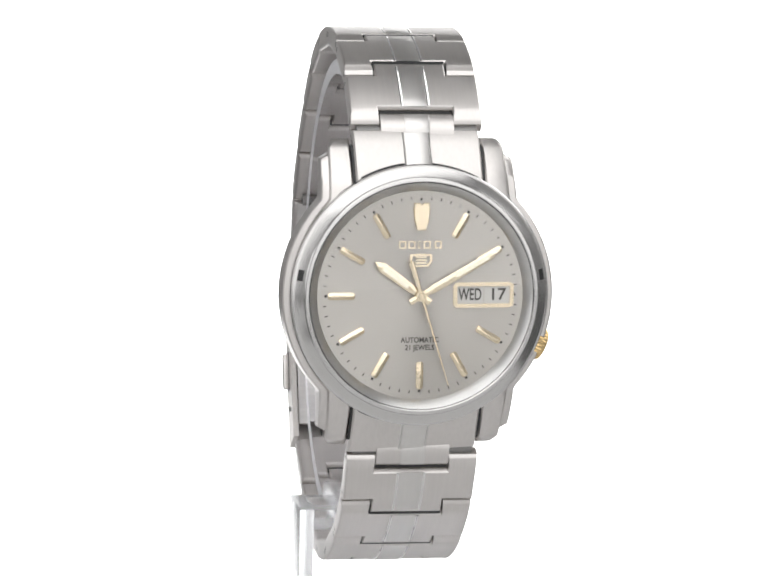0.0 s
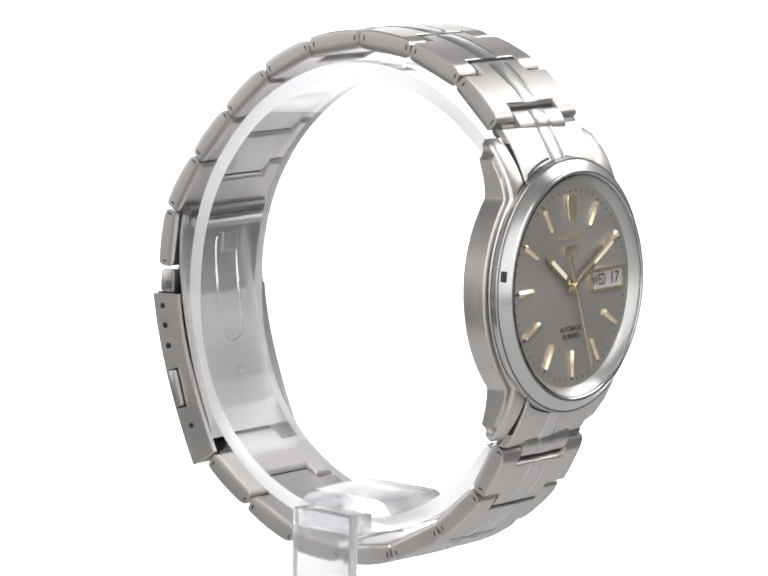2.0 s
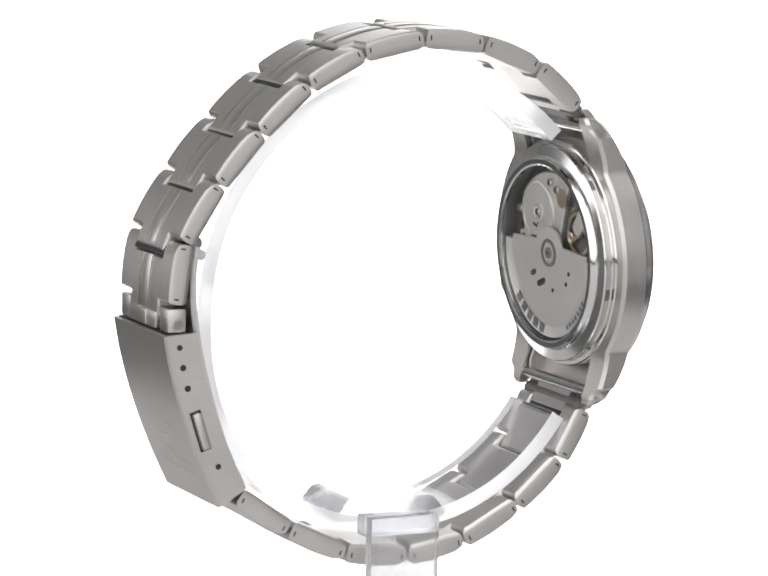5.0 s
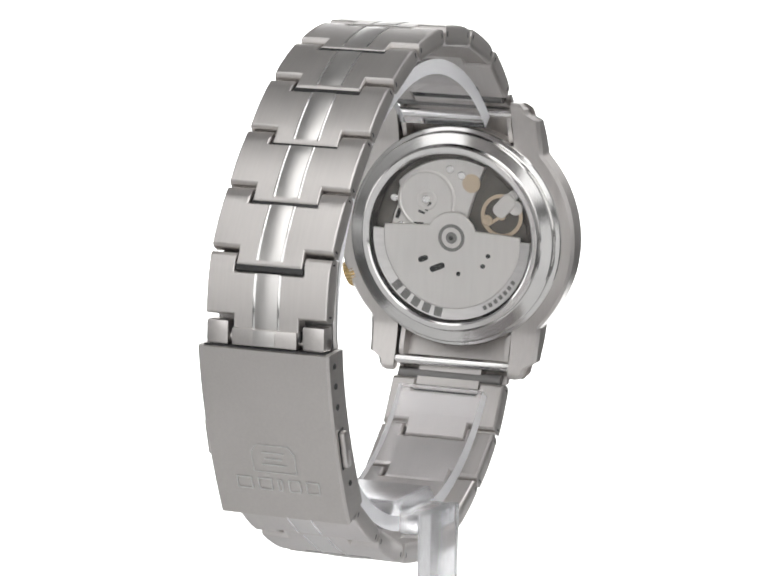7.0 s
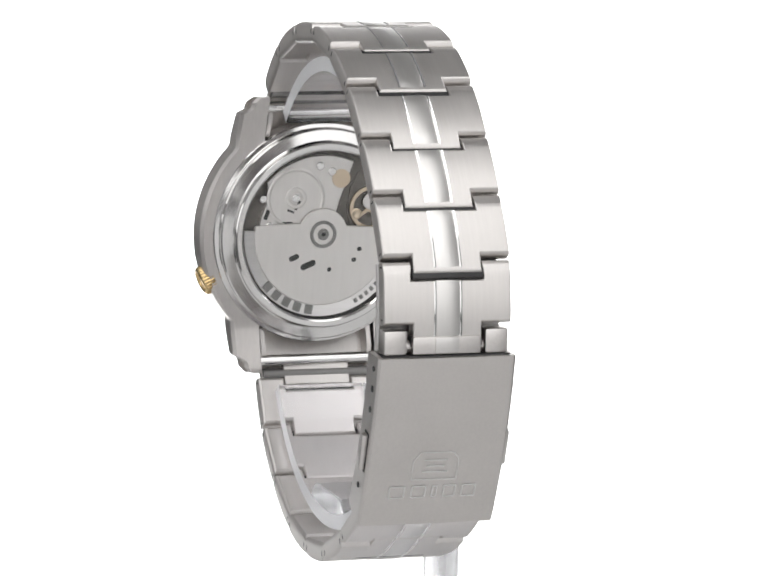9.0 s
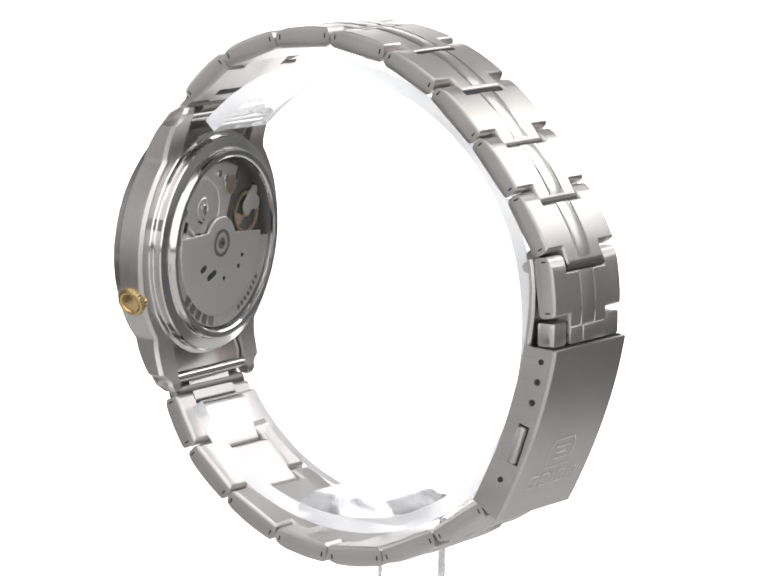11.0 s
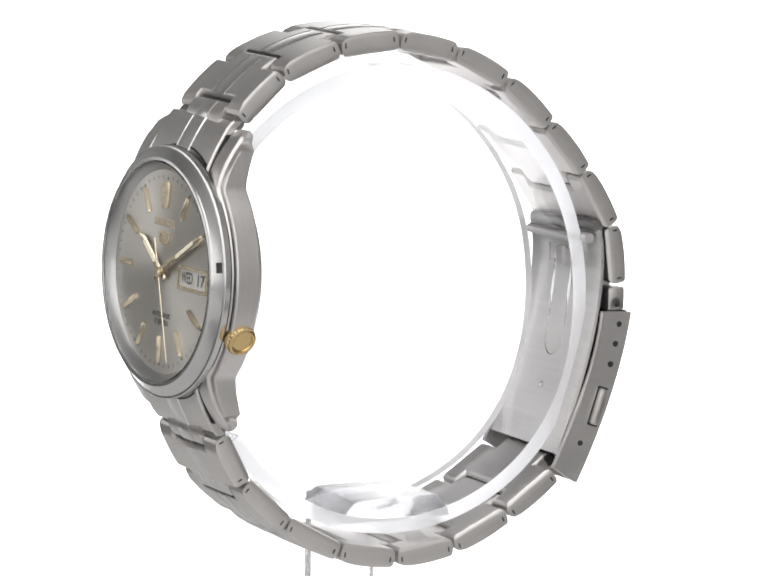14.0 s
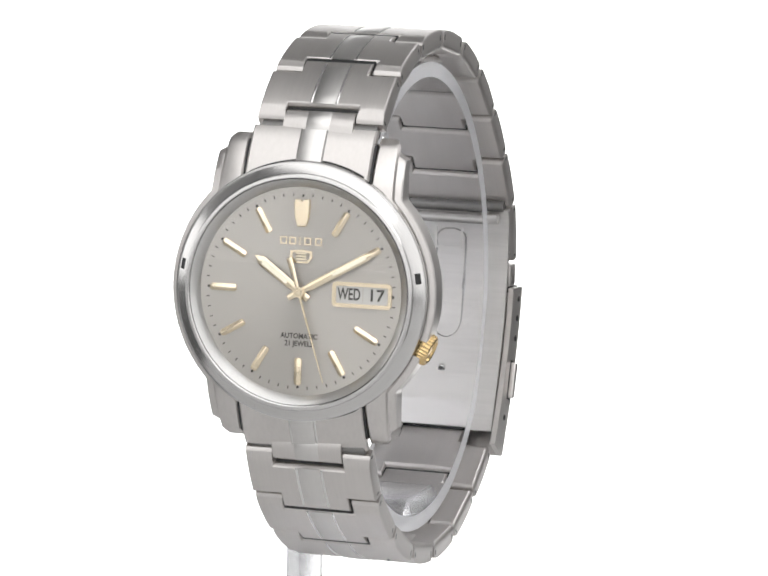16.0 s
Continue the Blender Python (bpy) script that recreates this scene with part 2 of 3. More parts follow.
def link_mesh(length):
    """One solid H-shaped link along +y, its outer face towards +z."""
    bm = bmesh.new()
    rows = []
    cuts = {length * k / 6 for k in range(1, 6)}
    for z, side, i, roll in ((-1.35, 0.3, 0.7, 0), (-1.1, 0.08, 0.3, 0), (-0.7, 0.0, 0.06, 0), (0.0, 0.0, 0.0, 0), (0.75, 0.0, 0.03, 0), (1.08, 0.02, 0.16, 0.25), (1.27, 0.08, 0.26, 0.95), (1.38, 0.24, 0.42, 1.1)):
        plan = h_outline(length, side, i, roll)
        cuts |= {y for x, y in plan}
        rows.append([(x, y, z) for x, y in plan])
    loft(bm, rows)
    for y in sorted(cuts):
        bmesh.ops.bisect_plane(bm, geom=bm.verts[:] + bm.edges[:] + bm.faces[:], plane_co=(0, y, 0), plane_no=(0, 1, 0), dist=1e-4)
    for v in bm.verts:
        if v.co.z > 0.5:
            v.co.z += arch(v.co.y, length)
    return bm


def strip_mesh(y0, y1, length):
    """The raised polished strip along the middle of a link."""
    bm = bmesh.new()
    rows = []
    for k in range(11):
        y = y0 + (y1 - y0) * k / 10
        z = 1.38 + arch(y, length) - (0.1 if k in (0, 10) else 0.0)
        rows.append([(-1.75, y, 0.9), (-1.75, y, z - 0.02), (-1.55, y, z + 0.07), (0, y, z + 0.1), (1.55, y, z + 0.07), (1.75, y, z - 0.02), (1.75, y, 0.9)])
    return loft(bm, rows)


def groove_mesh(y0, y1, length):
    """The two fine polished bevels that part the strip from the link."""
    bm = bmesh.new()
    for x in (-1.86, 1.86):
        rows = []
        for k in range(9):
            y = y0 + (y1 - y0) * k / 8
            z = 1.39 + arch(y, length)
            rows.append([(x - 0.17, y, z - 0.3), (x - 0.17, y, z), (x, y, z + 0.09), (x + 0.17, y, z), (x + 0.17, y, z - 0.3)])
        loft(bm, rows)
    return bm


# pins between the links, (depth, height) from the dial's centre, from the case towards the clasp
TOP_PINS = [(-27.7, 22.7), (-21.1, 28.8), (-12.2, 32.4), (-2.65, 33.3), (6.75, 31.4), (15.15, 27.0), (22.35, 20.5), (28.55, 13.3), (33.6, 5.2), (34.8, -3.8)]
BASE_PINS = [(-30.1, -22.0), (-26.2, -29.3), (-19.3, -35.6), (-10.7, -40.3), (-1.4, -42.0), (8.1, -41.0), (17.1, -36.9), (25.0, -31.4)]


def along(a, b, outward):
    """Pose of a link between the pins a and b; x is the watch's width."""
    ydir = Vector((0, b[0] - a[0], b[1] - a[1])).normalized()
    zdir = Vector((0, -ydir.z, ydir.y))
    if zdir.dot(Vector((0, *outward))) < 0:
        zdir = -zdir
    xdir = ydir.cross(zdir)
    m = Matrix((xdir, ydir, zdir)).transposed().to_4x4()
    m.translation = (0.4 + 0.012 * (a[0] + 30), a[0], a[1] + 43.5)
    return m


def bracelet(watch):
    meshes = {}
    for pins, sign in ((TOP_PINS, 1), (BASE_PINS, -1)):
        for a, b in zip(pins, pins[1:]):
            length = round(math.dist(a, b) * 5) / 5
            mid = ((a[0] + b[0]) / 2, (a[1] + b[1]) / 2 + 5)
            m = along(a, b, mid)
            if length not in meshes:
                body = part("link", link_mesh(length), BRUSHED, watch, "", m)
                strip = part("centre_strip", strip_mesh(2.75, length + 1.55, length), STRIP, body, "narrow raised polished strip")
                line = part("strip_bevel", groove_mesh(2.85, length + 1.5, length), POLISHED, body)
                # Dark block fills the gap past the tongue, in place of its shade.
                bar = bmesh.new()
                box(bar, -5.15, 5.15, length + 1.2, length + 2.9, -1.1, 0.75, 0.25)
                pin = part("pin", bar, DARK, body)
                ends = bmesh.new()
                for y in (0.85, length - 0.95):
                    box(ends, -9.22, 9.22, y - 0.11, y + 0.11, -0.1, 0.65)
                plug = part("pin_slot", ends, DARK, body)
                meshes[length] = [(o.name.split(".")[0], o.data) for o in (body, strip, line, pin, plug)]
            else:
                parts = meshes[length]
                body = part("link", parts[0][1], None, watch, "", m)
                for name, me in parts[1:]:
                    part(name, me, None, body)


def arc_plate(bm, stations, half, thick):
    """A bent sheet across the width from (depth, height) stations on its outer face; thick lies inwards."""
    rows = []
    for i, (y, z) in enumerate(stations):
        a, b = stations[max(i - 1, 0)], stations[min(i + 1, len(stations) - 1)]
        d = Vector((b[0] - a[0], b[1] - a[1])).normalized()
        ny, nz = d.y, -d.x
        if ny * (y - 0) + nz * (z + 5) > 0:
            ny, nz = -ny, -nz
        e = 0.35
        iy, iz = y + ny * thick, z + nz * thick
        rows.append([(-half, iy, iz), (-half, y + ny * e, z + nz * e), (-half + e, y, z), (half - e, y, z), (half, y + ny * e, z + nz * e), (half, iy, iz)])
    return loft(bm, rows)


def bend(a, mid, b, n):
    """Points on the parabola through a, mid and b."""
    out = []
    for i in range(n + 1):
        t = i / n
        c = [2 * mid[k] - (a[k] + b[k]) / 2 for k in (0, 1)]
        out.append(tuple((1 - t) ** 2 * a[k] + 2 * t * (1 - t) * c[k] + t * t * b[k] for k in (0, 1)))
    return out


UP = Matrix.Translation((0.4, 0, 43.5))
CLASP_AT = Matrix.Translation((1.3, 0, 43.5))
CLASP_HALF = 9.95


def clasp(watch):
    outer = bend((36.9, -7.9), (33.9, -19.9), (28.3, -32.9), 42)
    cover = part("clasp_cover", arc_plate(bmesh.new(), outer, CLASP_HALF, 0.9), CLASP_BRUSHED, watch, "curved brushed folding clasp cover", CLASP_AT)
    inner = bend((31.8, -7.5), (29.4, -17.9), (24.0, -30.3), 42)
    for s in (-1, 1):
        bm = bmesh.new()
        rows = [[(s * x, y, z) for x, (y, z) in ((CLASP_HALF - 0.02, o), (CLASP_HALF - 0.02, i), (9.1, i), (9.1, o))] for o, i in zip([(y - 0.45, z + 0.1) for y, z in outer], inner)]
        loft(bm, rows)
        side = part("clasp_side", bm, CASE_BRUSHED, cover)
        for y, z, r in ((34.6, -9.5, 0.42), (34.05, -12.4, 0.46), (33.3, -15.4, 0.46), (28.45, -26.9, 0.42)):
            bm = cylinder(bmesh.new(), r, -0.08, 0.08, 16, Matrix.Translation((s * CLASP_HALF, y, z)) @ pose(0, 0, 0, 0, 90, 0))
            part("hole", bm, DARK, cover)
        d = Vector((30.25 - 32.0, -24.7 + 19.3))
        q = Matrix.Translation((s * (CLASP_HALF + 0.1), 31.25, -21.6)) @ pose(0, 0, 0, math.degrees(math.atan2(d.y, d.x)), 0, 0)
        t = bmesh.new()
        box(t, -0.5, 0.75, -2.75, 2.75, -0.65, 0.65, 0.4)
        t.transform(q if s > 0 else Matrix.Translation((s * (CLASP_HALF + 0.1), 31.25, -21.6)) @ pose(0, 0, 0, math.degrees(math.atan2(d.y, d.x)), 0, 0) @ Matrix.Diagonal((-1, 1, 1, 1)))
        part("push_button", t, CASE_BRUSHED, cover, "small satin release button")
        t = bmesh.new()
        box(t, -0.06, 0.06, -3.0, 3.0, -0.85, 0.85, 0.0)
        t.transform(Matrix.Translation((s * (CLASP_HALF - 0.01), 31.25, -21.6)) @ pose(0, 0, 0, math.degrees(math.atan2(d.y, d.x)), 0, 0))
        part("button_slot", t, DARK, cover)
    # engraved shield and plain blocks on the cover, following its bend
    def on_cover(x, t):
        c = [2 * m_ - (a_ + b_) / 2 for a_, m_, b_ in zip((36.9, -7.9), (33.9, -19.9), (28.3, -32.9))]
        y, z = [(1 - t) ** 2 * a_ + 2 * t * (1 - t) * c_ + t * t * b_ for a_, c_, b_ in zip((36.9, -7.9), c, (28.3, -32.9))]
        return x, y + 0.06, z - 0.02

    def groove(points, width=0.16):
        bm = bmesh.new()
        for (xa, ta), (xb, tb) in zip(points, points[1:]):
            n = max(2, int(abs(tb - ta) * 40))
            row = []
            dx, dt = xb - xa, (tb - ta) * 26.5
            d = math.hypot(dx, dt) or 1
            px, pt = -dt / d * width / 2, dx / d * width / 2 / 26.5
            for i in range(n + 1):
                w = i / n
                x, t = xa + (xb - xa) * w, ta + (tb - ta) * w
                row.append((on_cover(x + px, t + pt), on_cover(x - px, t - pt)))
            vs = [[bm.verts.new(q) for q in r] for r in row]
            for r0, r1 in zip(vs, vs[1:]):
                bm.faces.new((r0[0], r0[1], r1[1], r1[0]))
        return bm
    part("engraved_shield", groove([(-3.3, 0.735), (-3.3, 0.62), (-2.4, 0.575), (2.4, 0.575), (3.3, 0.62), (3.3, 0.735), (-3.3, 0.735)]), POLISHED, cover, "fine engraved shield outline")
    for t, w in ((0.62, 1.7), (0.655, 1.3), (0.69, 1.9)):
        part("engraved_stroke", groove([(-w, t), (w, t)], 0.22), POLISHED, cover, "engraved stroke in the shield")
    for x, w in ((-5.4, 0.95), (-2.6, 0.85), (-0.4, 0.3), (1.9, 1.0), (5.1, 1.1)):
        part("engraved_mark", groove([(x - w, 0.775), (x + w, 0.775), (x + w, 0.84), (x - w, 0.84), (x - w, 0.775)], 0.2), POLISHED, cover, "engraved mark as a plain block outline")
    # bent folding blade inside
    leaf = bend((32.0, 4.6), (31.75, -9.0), (25.8, -28.8), 16)
    blade = part("folding_blade", arc_plate(bmesh.new(), leaf, 8.95, 0.8), SATIN, watch, "long satin steel folding blade", CLASP_AT)
    bm = bmesh.new()
    box(bm, -9.0, -5.6, 33.2, 36.1, -7.6, -4.1, 0.5)
    box(bm, 5.6, 9.0, 33.2, 36.1, -7.6, -4.1, 0.5)
    cylinder(bm, 0.9, -9.0, 9.0, 16, Matrix.Translation((0, 34.4, -6.6)) @ pose(0, 0, 0, 0, 90, 0))
    tongue = box(bmesh.new(), -4.95, 4.95, 34.0, 36.4, -7.45, -5.0, 0.3)
    part("clasp_tongue", tongue, BRUSHED, watch, "brushed tongue of the last link in the clasp", CLASP_AT)
    part("centre_strip", box(bmesh.new(), -1.7, 1.7, 36.0, 36.55, -7.3, -5.1, 0.12), STRIP, watch, "narrow raised polished strip", CLASP_AT)
    # Dark bar stands in for the shaded gap above the cover.
    part("clasp_gap_fill", box(bmesh.new(), -9.2, 9.2, 33.4, 36.3, -8.4, -7.6), DARK, watch, "dark bar as shade in the gap at the clasp's upper edge", CLASP_AT)
    part("clasp_connector", bm, CASE_BRUSHED, watch, "short connector blocks with a spring bar", CLASP_AT)
    bm = bmesh.new()
    rows = []
    path = [(2.3 * math.cos(radians(a)), 0.25 + 0.09 * math.sin(radians(a)) - 0.0) for a in range(0, 181, 20)]
    path = [(x, 0.19 - (t - 0.25) * 0.6) for x, t in path] + [(-2.3, 0.3), (-2.3, 0.55)] + [(-2.3 * math.cos(radians(a)), 0.60 + 0.075 * math.sin(radians(a))) for a in range(0, 181, 20)] + [(2.3, 0.55), (2.3, 0.3)]
    ring = []
    for k, (x, t) in enumerate(path):
        i = t * 16
        j = min(int(i), 15)
        (ya, za), (yb, zb) = leaf[j], leaf[j + 1]
        ring.append(Vector((x, ya + (yb - ya) * (i - j) - 0.8, za + (zb - za) * (i - j) - 0.1)))
    for k, q in enumerate(ring):
        d = (ring[(k + 1) % len(ring)] - ring[k - 1]).normalized()
        side = d.cross(Vector((0, -1, 0))).normalized()
        rows.append([q + side * 0.22 + Vector((0, 0.1, 0)), q + Vector((0, -0.16, 0)), q - side * 0.22 + Vector((0, 0.1, 0))])
    loft(bm, rows + [rows[0]], caps=False)
    part("embossed_rim", bm, POLISHED, blade, "raised oval stiffening rim")
    bm = cylinder(bmesh.new(), 0.62, -0.5, 0.5, 20, Matrix.Translation((0, 28.35, -19.9)) @ pose(0, 0, 0, 90 + 20, 0, 0), 0.1)
    part("rivet", bm, POLISHED, blade, "bright rivet")
    bm = cylinder(bmesh.new(), 0.75, -7.6, 7.6, 16, Matrix.Translation((0, 30.5, 3.2)) @ pose(0, 0, 0, 0, 90, 0))
    part("hinge_rod", bm, SATIN, blade, "thin hinge rod across the blade")
    bm = bmesh.new()
    for q in ((-2.2, -1.9, 30.3, 30.75, -1.4, 1.6), (1.9, 2.2, 30.3, 30.75, -1.4, 1.6), (-2.2, 2.2, 30.3, 30.75, -1.6, -1.3)):
        box(bm, *q)
    part("stamped_slot", bm, SATIN, blade, "stamped slot in the blade")
    # hinge barrel under the last links
    bm = cylinder(bmesh.new(), 0.9, -8.2, 8.2, 16, Matrix.Translation((0, 31.6, 5.0)) @ pose(0, 0, 0, 0, 90, 0))
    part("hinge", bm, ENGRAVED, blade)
    return cover, blade


def end_link(watch, s):
    """The shaped piece between the lugs; s is 1 at twelve o'clock, -1 at six."""
    bm = bmesh.new()
    rows = []
    for k in range(9):
        v = 14.8 + (22.3 - 14.8) * k / 8
        f = fronts(v * 0.985) + 0.1 + 0.75 * ((v - 14.8) / 6.8) ** 2 - (0.25 if k == 8 else 0)
        low = max(f - 3.4, -5.4) if v < 20 else f - 1.5
        rows.append([(-8.9, s * v, low), (-8.9, s * v, f - 0.3), (-8.65, s * v, f), (8.65, s * v, f), (8.9, s * v, f - 0.3), (8.9, s * v, low), (8.2, s * v, low), (8.1, s * v, f - 0.7), (-8.1, s * v, f - 0.7), (-8.2, s * v, low)])
    loft(bm, rows)
    # Dark slivers stand in for shade in the gaps to the lugs.
    seam = bmesh.new()
    for x in (-9.07, 9.07):
        loft(seam, [[(x - 0.15, q[1][1], q[1][2] - 1.0), (x - 0.15, q[1][1], q[1][2] - 0.1), (x + 0.15, q[1][1], q[1][2] - 0.1), (x + 0.15, q[1][1], q[1][2] - 1.0)] for q in rows[:-2]])
    body = part("end_link", bm, BRUSHED, watch, "brushed end link between the lugs", CASE)
    rows = []
    for a in range(-27, 28, 3):
        arc = []
        for r in (BEZEL_R - 0.1, BEZEL_R + 0.16):
            v = r * math.cos(radians(a))
            z = fronts(v * 0.985) + 0.1 + 0.75 * (max(v - 14.8, 0) / 6.8) ** 2
            arc += [(r * math.sin(radians(a)), s * v, z - 0.15), (r * math.sin(radians(a)), s * v, z + 0.03)]
        rows.append([arc[0], arc[1], arc[3], arc[2]])
    loft(seam, rows)
    part("seam", seam, DARK, body, "thin dark strips as shade in the seams round the end link")
    bm = cylinder(bmesh.new(), 0.85, -9.2, 9.2, 18, Matrix.Translation((0, s * 19.6, -5.6)) @ pose(0, 0, 0, 0, 90, 0))
    part("spring_bar", bm, POLISHED, watch, "polished spring bar between the lugs", CASE)
    rows = []
    for k in range(9):
        v = 16.0 + 6.1 * k / 8
        f = fronts(v * 0.985) + 0.1 + 0.75 * ((v - 14.8) / 6.8) ** 2
        rows.append([(-1.7, s * v, f - 0.3), (-1.7, s * v, f + 0.08), (-1.5, s * v, f + 0.2), (1.5, s * v, f + 0.2), (1.7, s * v, f + 0.08), (1.7, s * v, f - 0.3)])
    part("centre_strip", loft(bmesh.new(), rows), STRIP, body, "narrow raised polished strip")
    for x in (-1.82, 1.82):
        line = [[(x - 0.14, p[1][1], p[1][2] - 0.4), (x - 0.14, p[1][1], p[1][2] - 0.08), (x, p[1][1], p[1][2] + 0.06), (x + 0.14, p[1][1], p[1][2] - 0.08), (x + 0.14, p[1][1], p[1][2] - 0.4)] for p in rows]
        part("strip_bevel", loft(bmesh.new(), line), POLISHED, body)
    a = TOP_PINS[0] if s > 0 else BASE_PINS[0]
    b = TOP_PINS[1] if s > 0 else BASE_PINS[1]
    m = along(a, b, ((a[0] + b[0]) / 2, (a[1] + b[1]) / 2 + 5))
    bm = bmesh.new()
    prof = [(-2.4, -1.2), (1.5, -1.2), (1.85, -0.9), (1.9, 0.6), (1.75, 1.05), (1.4, 1.32), (0.6, 1.38), (-0.4, 1.25), (-1.2, 0.9), (-1.9, 0.3), (-2.4, -0.5)]
    loft(bm, [[(x, y, z) for y, z in prof] for x in (-5.1, 5.1)])
    part("tongue", bm, BRUSHED, watch, "brushed tongue of the end link", m)
    # Dark block for the shaded gap ahead of the end link's tongue.
    bm = box(bmesh.new(), -5.15, 5.15, 1.3, 2.9, -1.1, 0.75, 0.25)
    part("pin", bm, DARK, watch, "", m)
    bm = cylinder(bmesh.new(), 1.0, -8.4, 8.4, 18, Matrix.Translation((0, -0.3, -0.35)) @ pose(0, 0, 0, 0, 90, 0))
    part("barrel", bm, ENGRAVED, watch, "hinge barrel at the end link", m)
    bm = bmesh.new()
    crest = [(1.65, 1.2), (1.4, 1.48), (0.6, 1.54), (-0.4, 1.41), (-1.2, 1.06), (-1.9, 0.46), (-2.4, -0.34)]
    loft(bm, [[(-1.72, y, z - 0.7), (-1.72, y, z - 0.1), (-1.5, y, z), (1.5, y, z), (1.72, y, z - 0.1), (1.72, y, z - 0.7)] for y, z in crest])
    part("centre_strip", bm, STRIP, watch, "narrow raised polished strip", m)


def watch_head(watch):
    case = part("case", case_mesh(), CASE_BRUSHED, watch, "round brushed steel case with four lugs", CASE)
    bm = lathe(bmesh.new(), [(17.2, -0.8), (BEZEL_R - 0.1, -0.78), (BEZEL_R, -0.68), (BEZEL_R, 0.1), (BEZEL_R - 0.08, 0.2), (BEZEL_R - 0.35, 0.27), (BEZEL_R - 0.5, 0.36), (16.45, 1.24), (16.36, 1.44),
                              (16.22, 1.55), (15.85, 1.58), (15.65, 1.42), (15.6, 1.0), (15.6, -0.5)], 128)
    part("bezel", bm, BEZEL, watch, "polished steel bezel", CASE).data.set_sharp_from_angle(angle=radians(13))

    bm = lathe(bmesh.new(), [(17.3, -0.84), (BEZEL_R + 0.03, -0.84), (BEZEL_R + 0.03, -0.72), (17.3, -0.72)], 128)
    part("bezel_seam", bm, DARK, watch, "thin dark seam round the foot of the bezel", CASE)
    for a in (9.5, 170.0):
        bm = box(bmesh.new(), -0.5, 0.03, -0.75, 0.75, -0.45, 0.42)
        part("pry_notch", bm, DARK, watch, "small dark notch in the bezel's slope", CASE @ pose(0, 0, 0, 0, 0, a) @ Matrix.Translation((17.1, 0, 0.69)) @ pose(0, 0, 0, 0, -50, 0))
    bm = lathe(bmesh.new(), [(15.6, 1.26), (15.45, 1.2), (14.45, 0.05), (14.45, -0.3)], 128)
    part("chapter_ring", bm, RING, watch, "plain bright sloping ring inside the glass", CASE)
    bm = lathe(bmesh.new(), [(0, 1.28), (15.58, 1.28), (15.58, 1.53), (0, 1.53)], 128)
    crystal = part("crystal", bm, GLASS, watch, "clear flat watch glass", CASE)
    crystal.visible_shadow = False
    bm = lathe(bmesh.new(), [(0, -0.4), (14.6, -0.4), (14.6, 0.0), (0.9, 0.0), (0, 0.0)], 128)
    dial = part("dial", bm, DIAL, watch, "silver-grey sunburst dial", CASE)
    bar = None
    for hour in (1, 2, 4, 5, 6, 7, 8, 9, 10, 11):
        q = pose(0, 0, 0, 0, 0, -30 * hour)
        if bar is None:
            bar = part("hour_index", gilt_index(0.98, 9.2, 12.95), GOLD, dial, "pale gold applied bar", q)
        else:
            part("hour_index", bar.data, None, dial, "", q)
    bm = bmesh.new()
    prism(bm, [(-1.05, 12.8), (-0.2, 12.8), (-0.2, 12.55), (0.2, 12.55), (0.2, 12.8), (1.05, 12.8), (1.15, 12.0), (1.0, 10.2), (0.62, 9.0), (-0.62, 9.0), (-1.0, 10.2), (-1.15, 12.0)], 0, 0.5, 0.12)
    part("twelve_index", bm, GOLD, dial, "broad tapered pale gold marker")
    ticks = bmesh.new()
    for k in range(60):
        q = pose(0, 0, 0, 0, 0, -6 * k)
        t = bmesh.new()
        if k % 5:
            box(t, -0.07, 0.07, 13.2, 13.65, 0.0, 0.03)
        else:
            cylinder(t, 0.2, 0.0, 0.06, 12, Matrix.Translation((0, 13.25, 0)))
        t.transform(q)
        me = bpy.data.meshes.new("t")
        t.to_mesh(me)
        t.free()
        ticks.from_mesh(me)
        bpy.data.meshes.remove(me)
    tagged(part("minute_track", ticks, INK, dial, "fine dark minute ticks"), kind="stuff")
    # applied maker's mark: plain blocks and a shield
    bm = bmesh.new()
    for x in (-2.6, -1.3, -0.25, 0.85, 2.4):
        w = 0.14 if x == -0.25 else 0.48
        loft(bm, [[(x + i * dx, 7.0 + j * dy, z) for i, j in ((-1, -1), (1, -1), (1, 1), (-1, 1))] for dx, dy, z in ((w, 0.52, 0), (w, 0.52, 0.14), (w * 0.66, 0.36, 0.14), (w * 0.66, 0.36, 0.0))], caps=False)
    part("applied_mark", bm, GOLD, dial, "applied gold maker's mark as plain blocks")
    edge = [(-1.55, 5.65), (0, 5.8), (1.55, 5.65), (1.6, 4.75), (1.0, 3.95), (-1.0, 3.95), (-1.6, 4.75)]
    inner = [(x * 0.78, 4.85 + (y - 4.85) * 0.7) for x, y in edge]
    bm = loft(bmesh.new(), [[(x, y, z) for x, y in o] for o, z in ((edge, 0), (edge, 0.25), (inner, 0.25), (inner, 0))], caps=False)
    for y in (4.5, 4.9, 5.3):
        box(bm, -0.75, 0.75, y - 0.1, y + 0.1, 0, 0.24)
    part("applied_shield", bm, GOLD, dial, "small applied gold shield")
    lettering("AUTOMATIC", 1.02, INK, dial, "dial_text", Matrix.Translation((0.0, -6.2, 0.03)))
    lettering("21 JEWELS", 1.02, INK, dial, "dial_text", Matrix.Translation((0.0, -7.25, 0.03)))
    # day and date window
    t = bmesh.new()
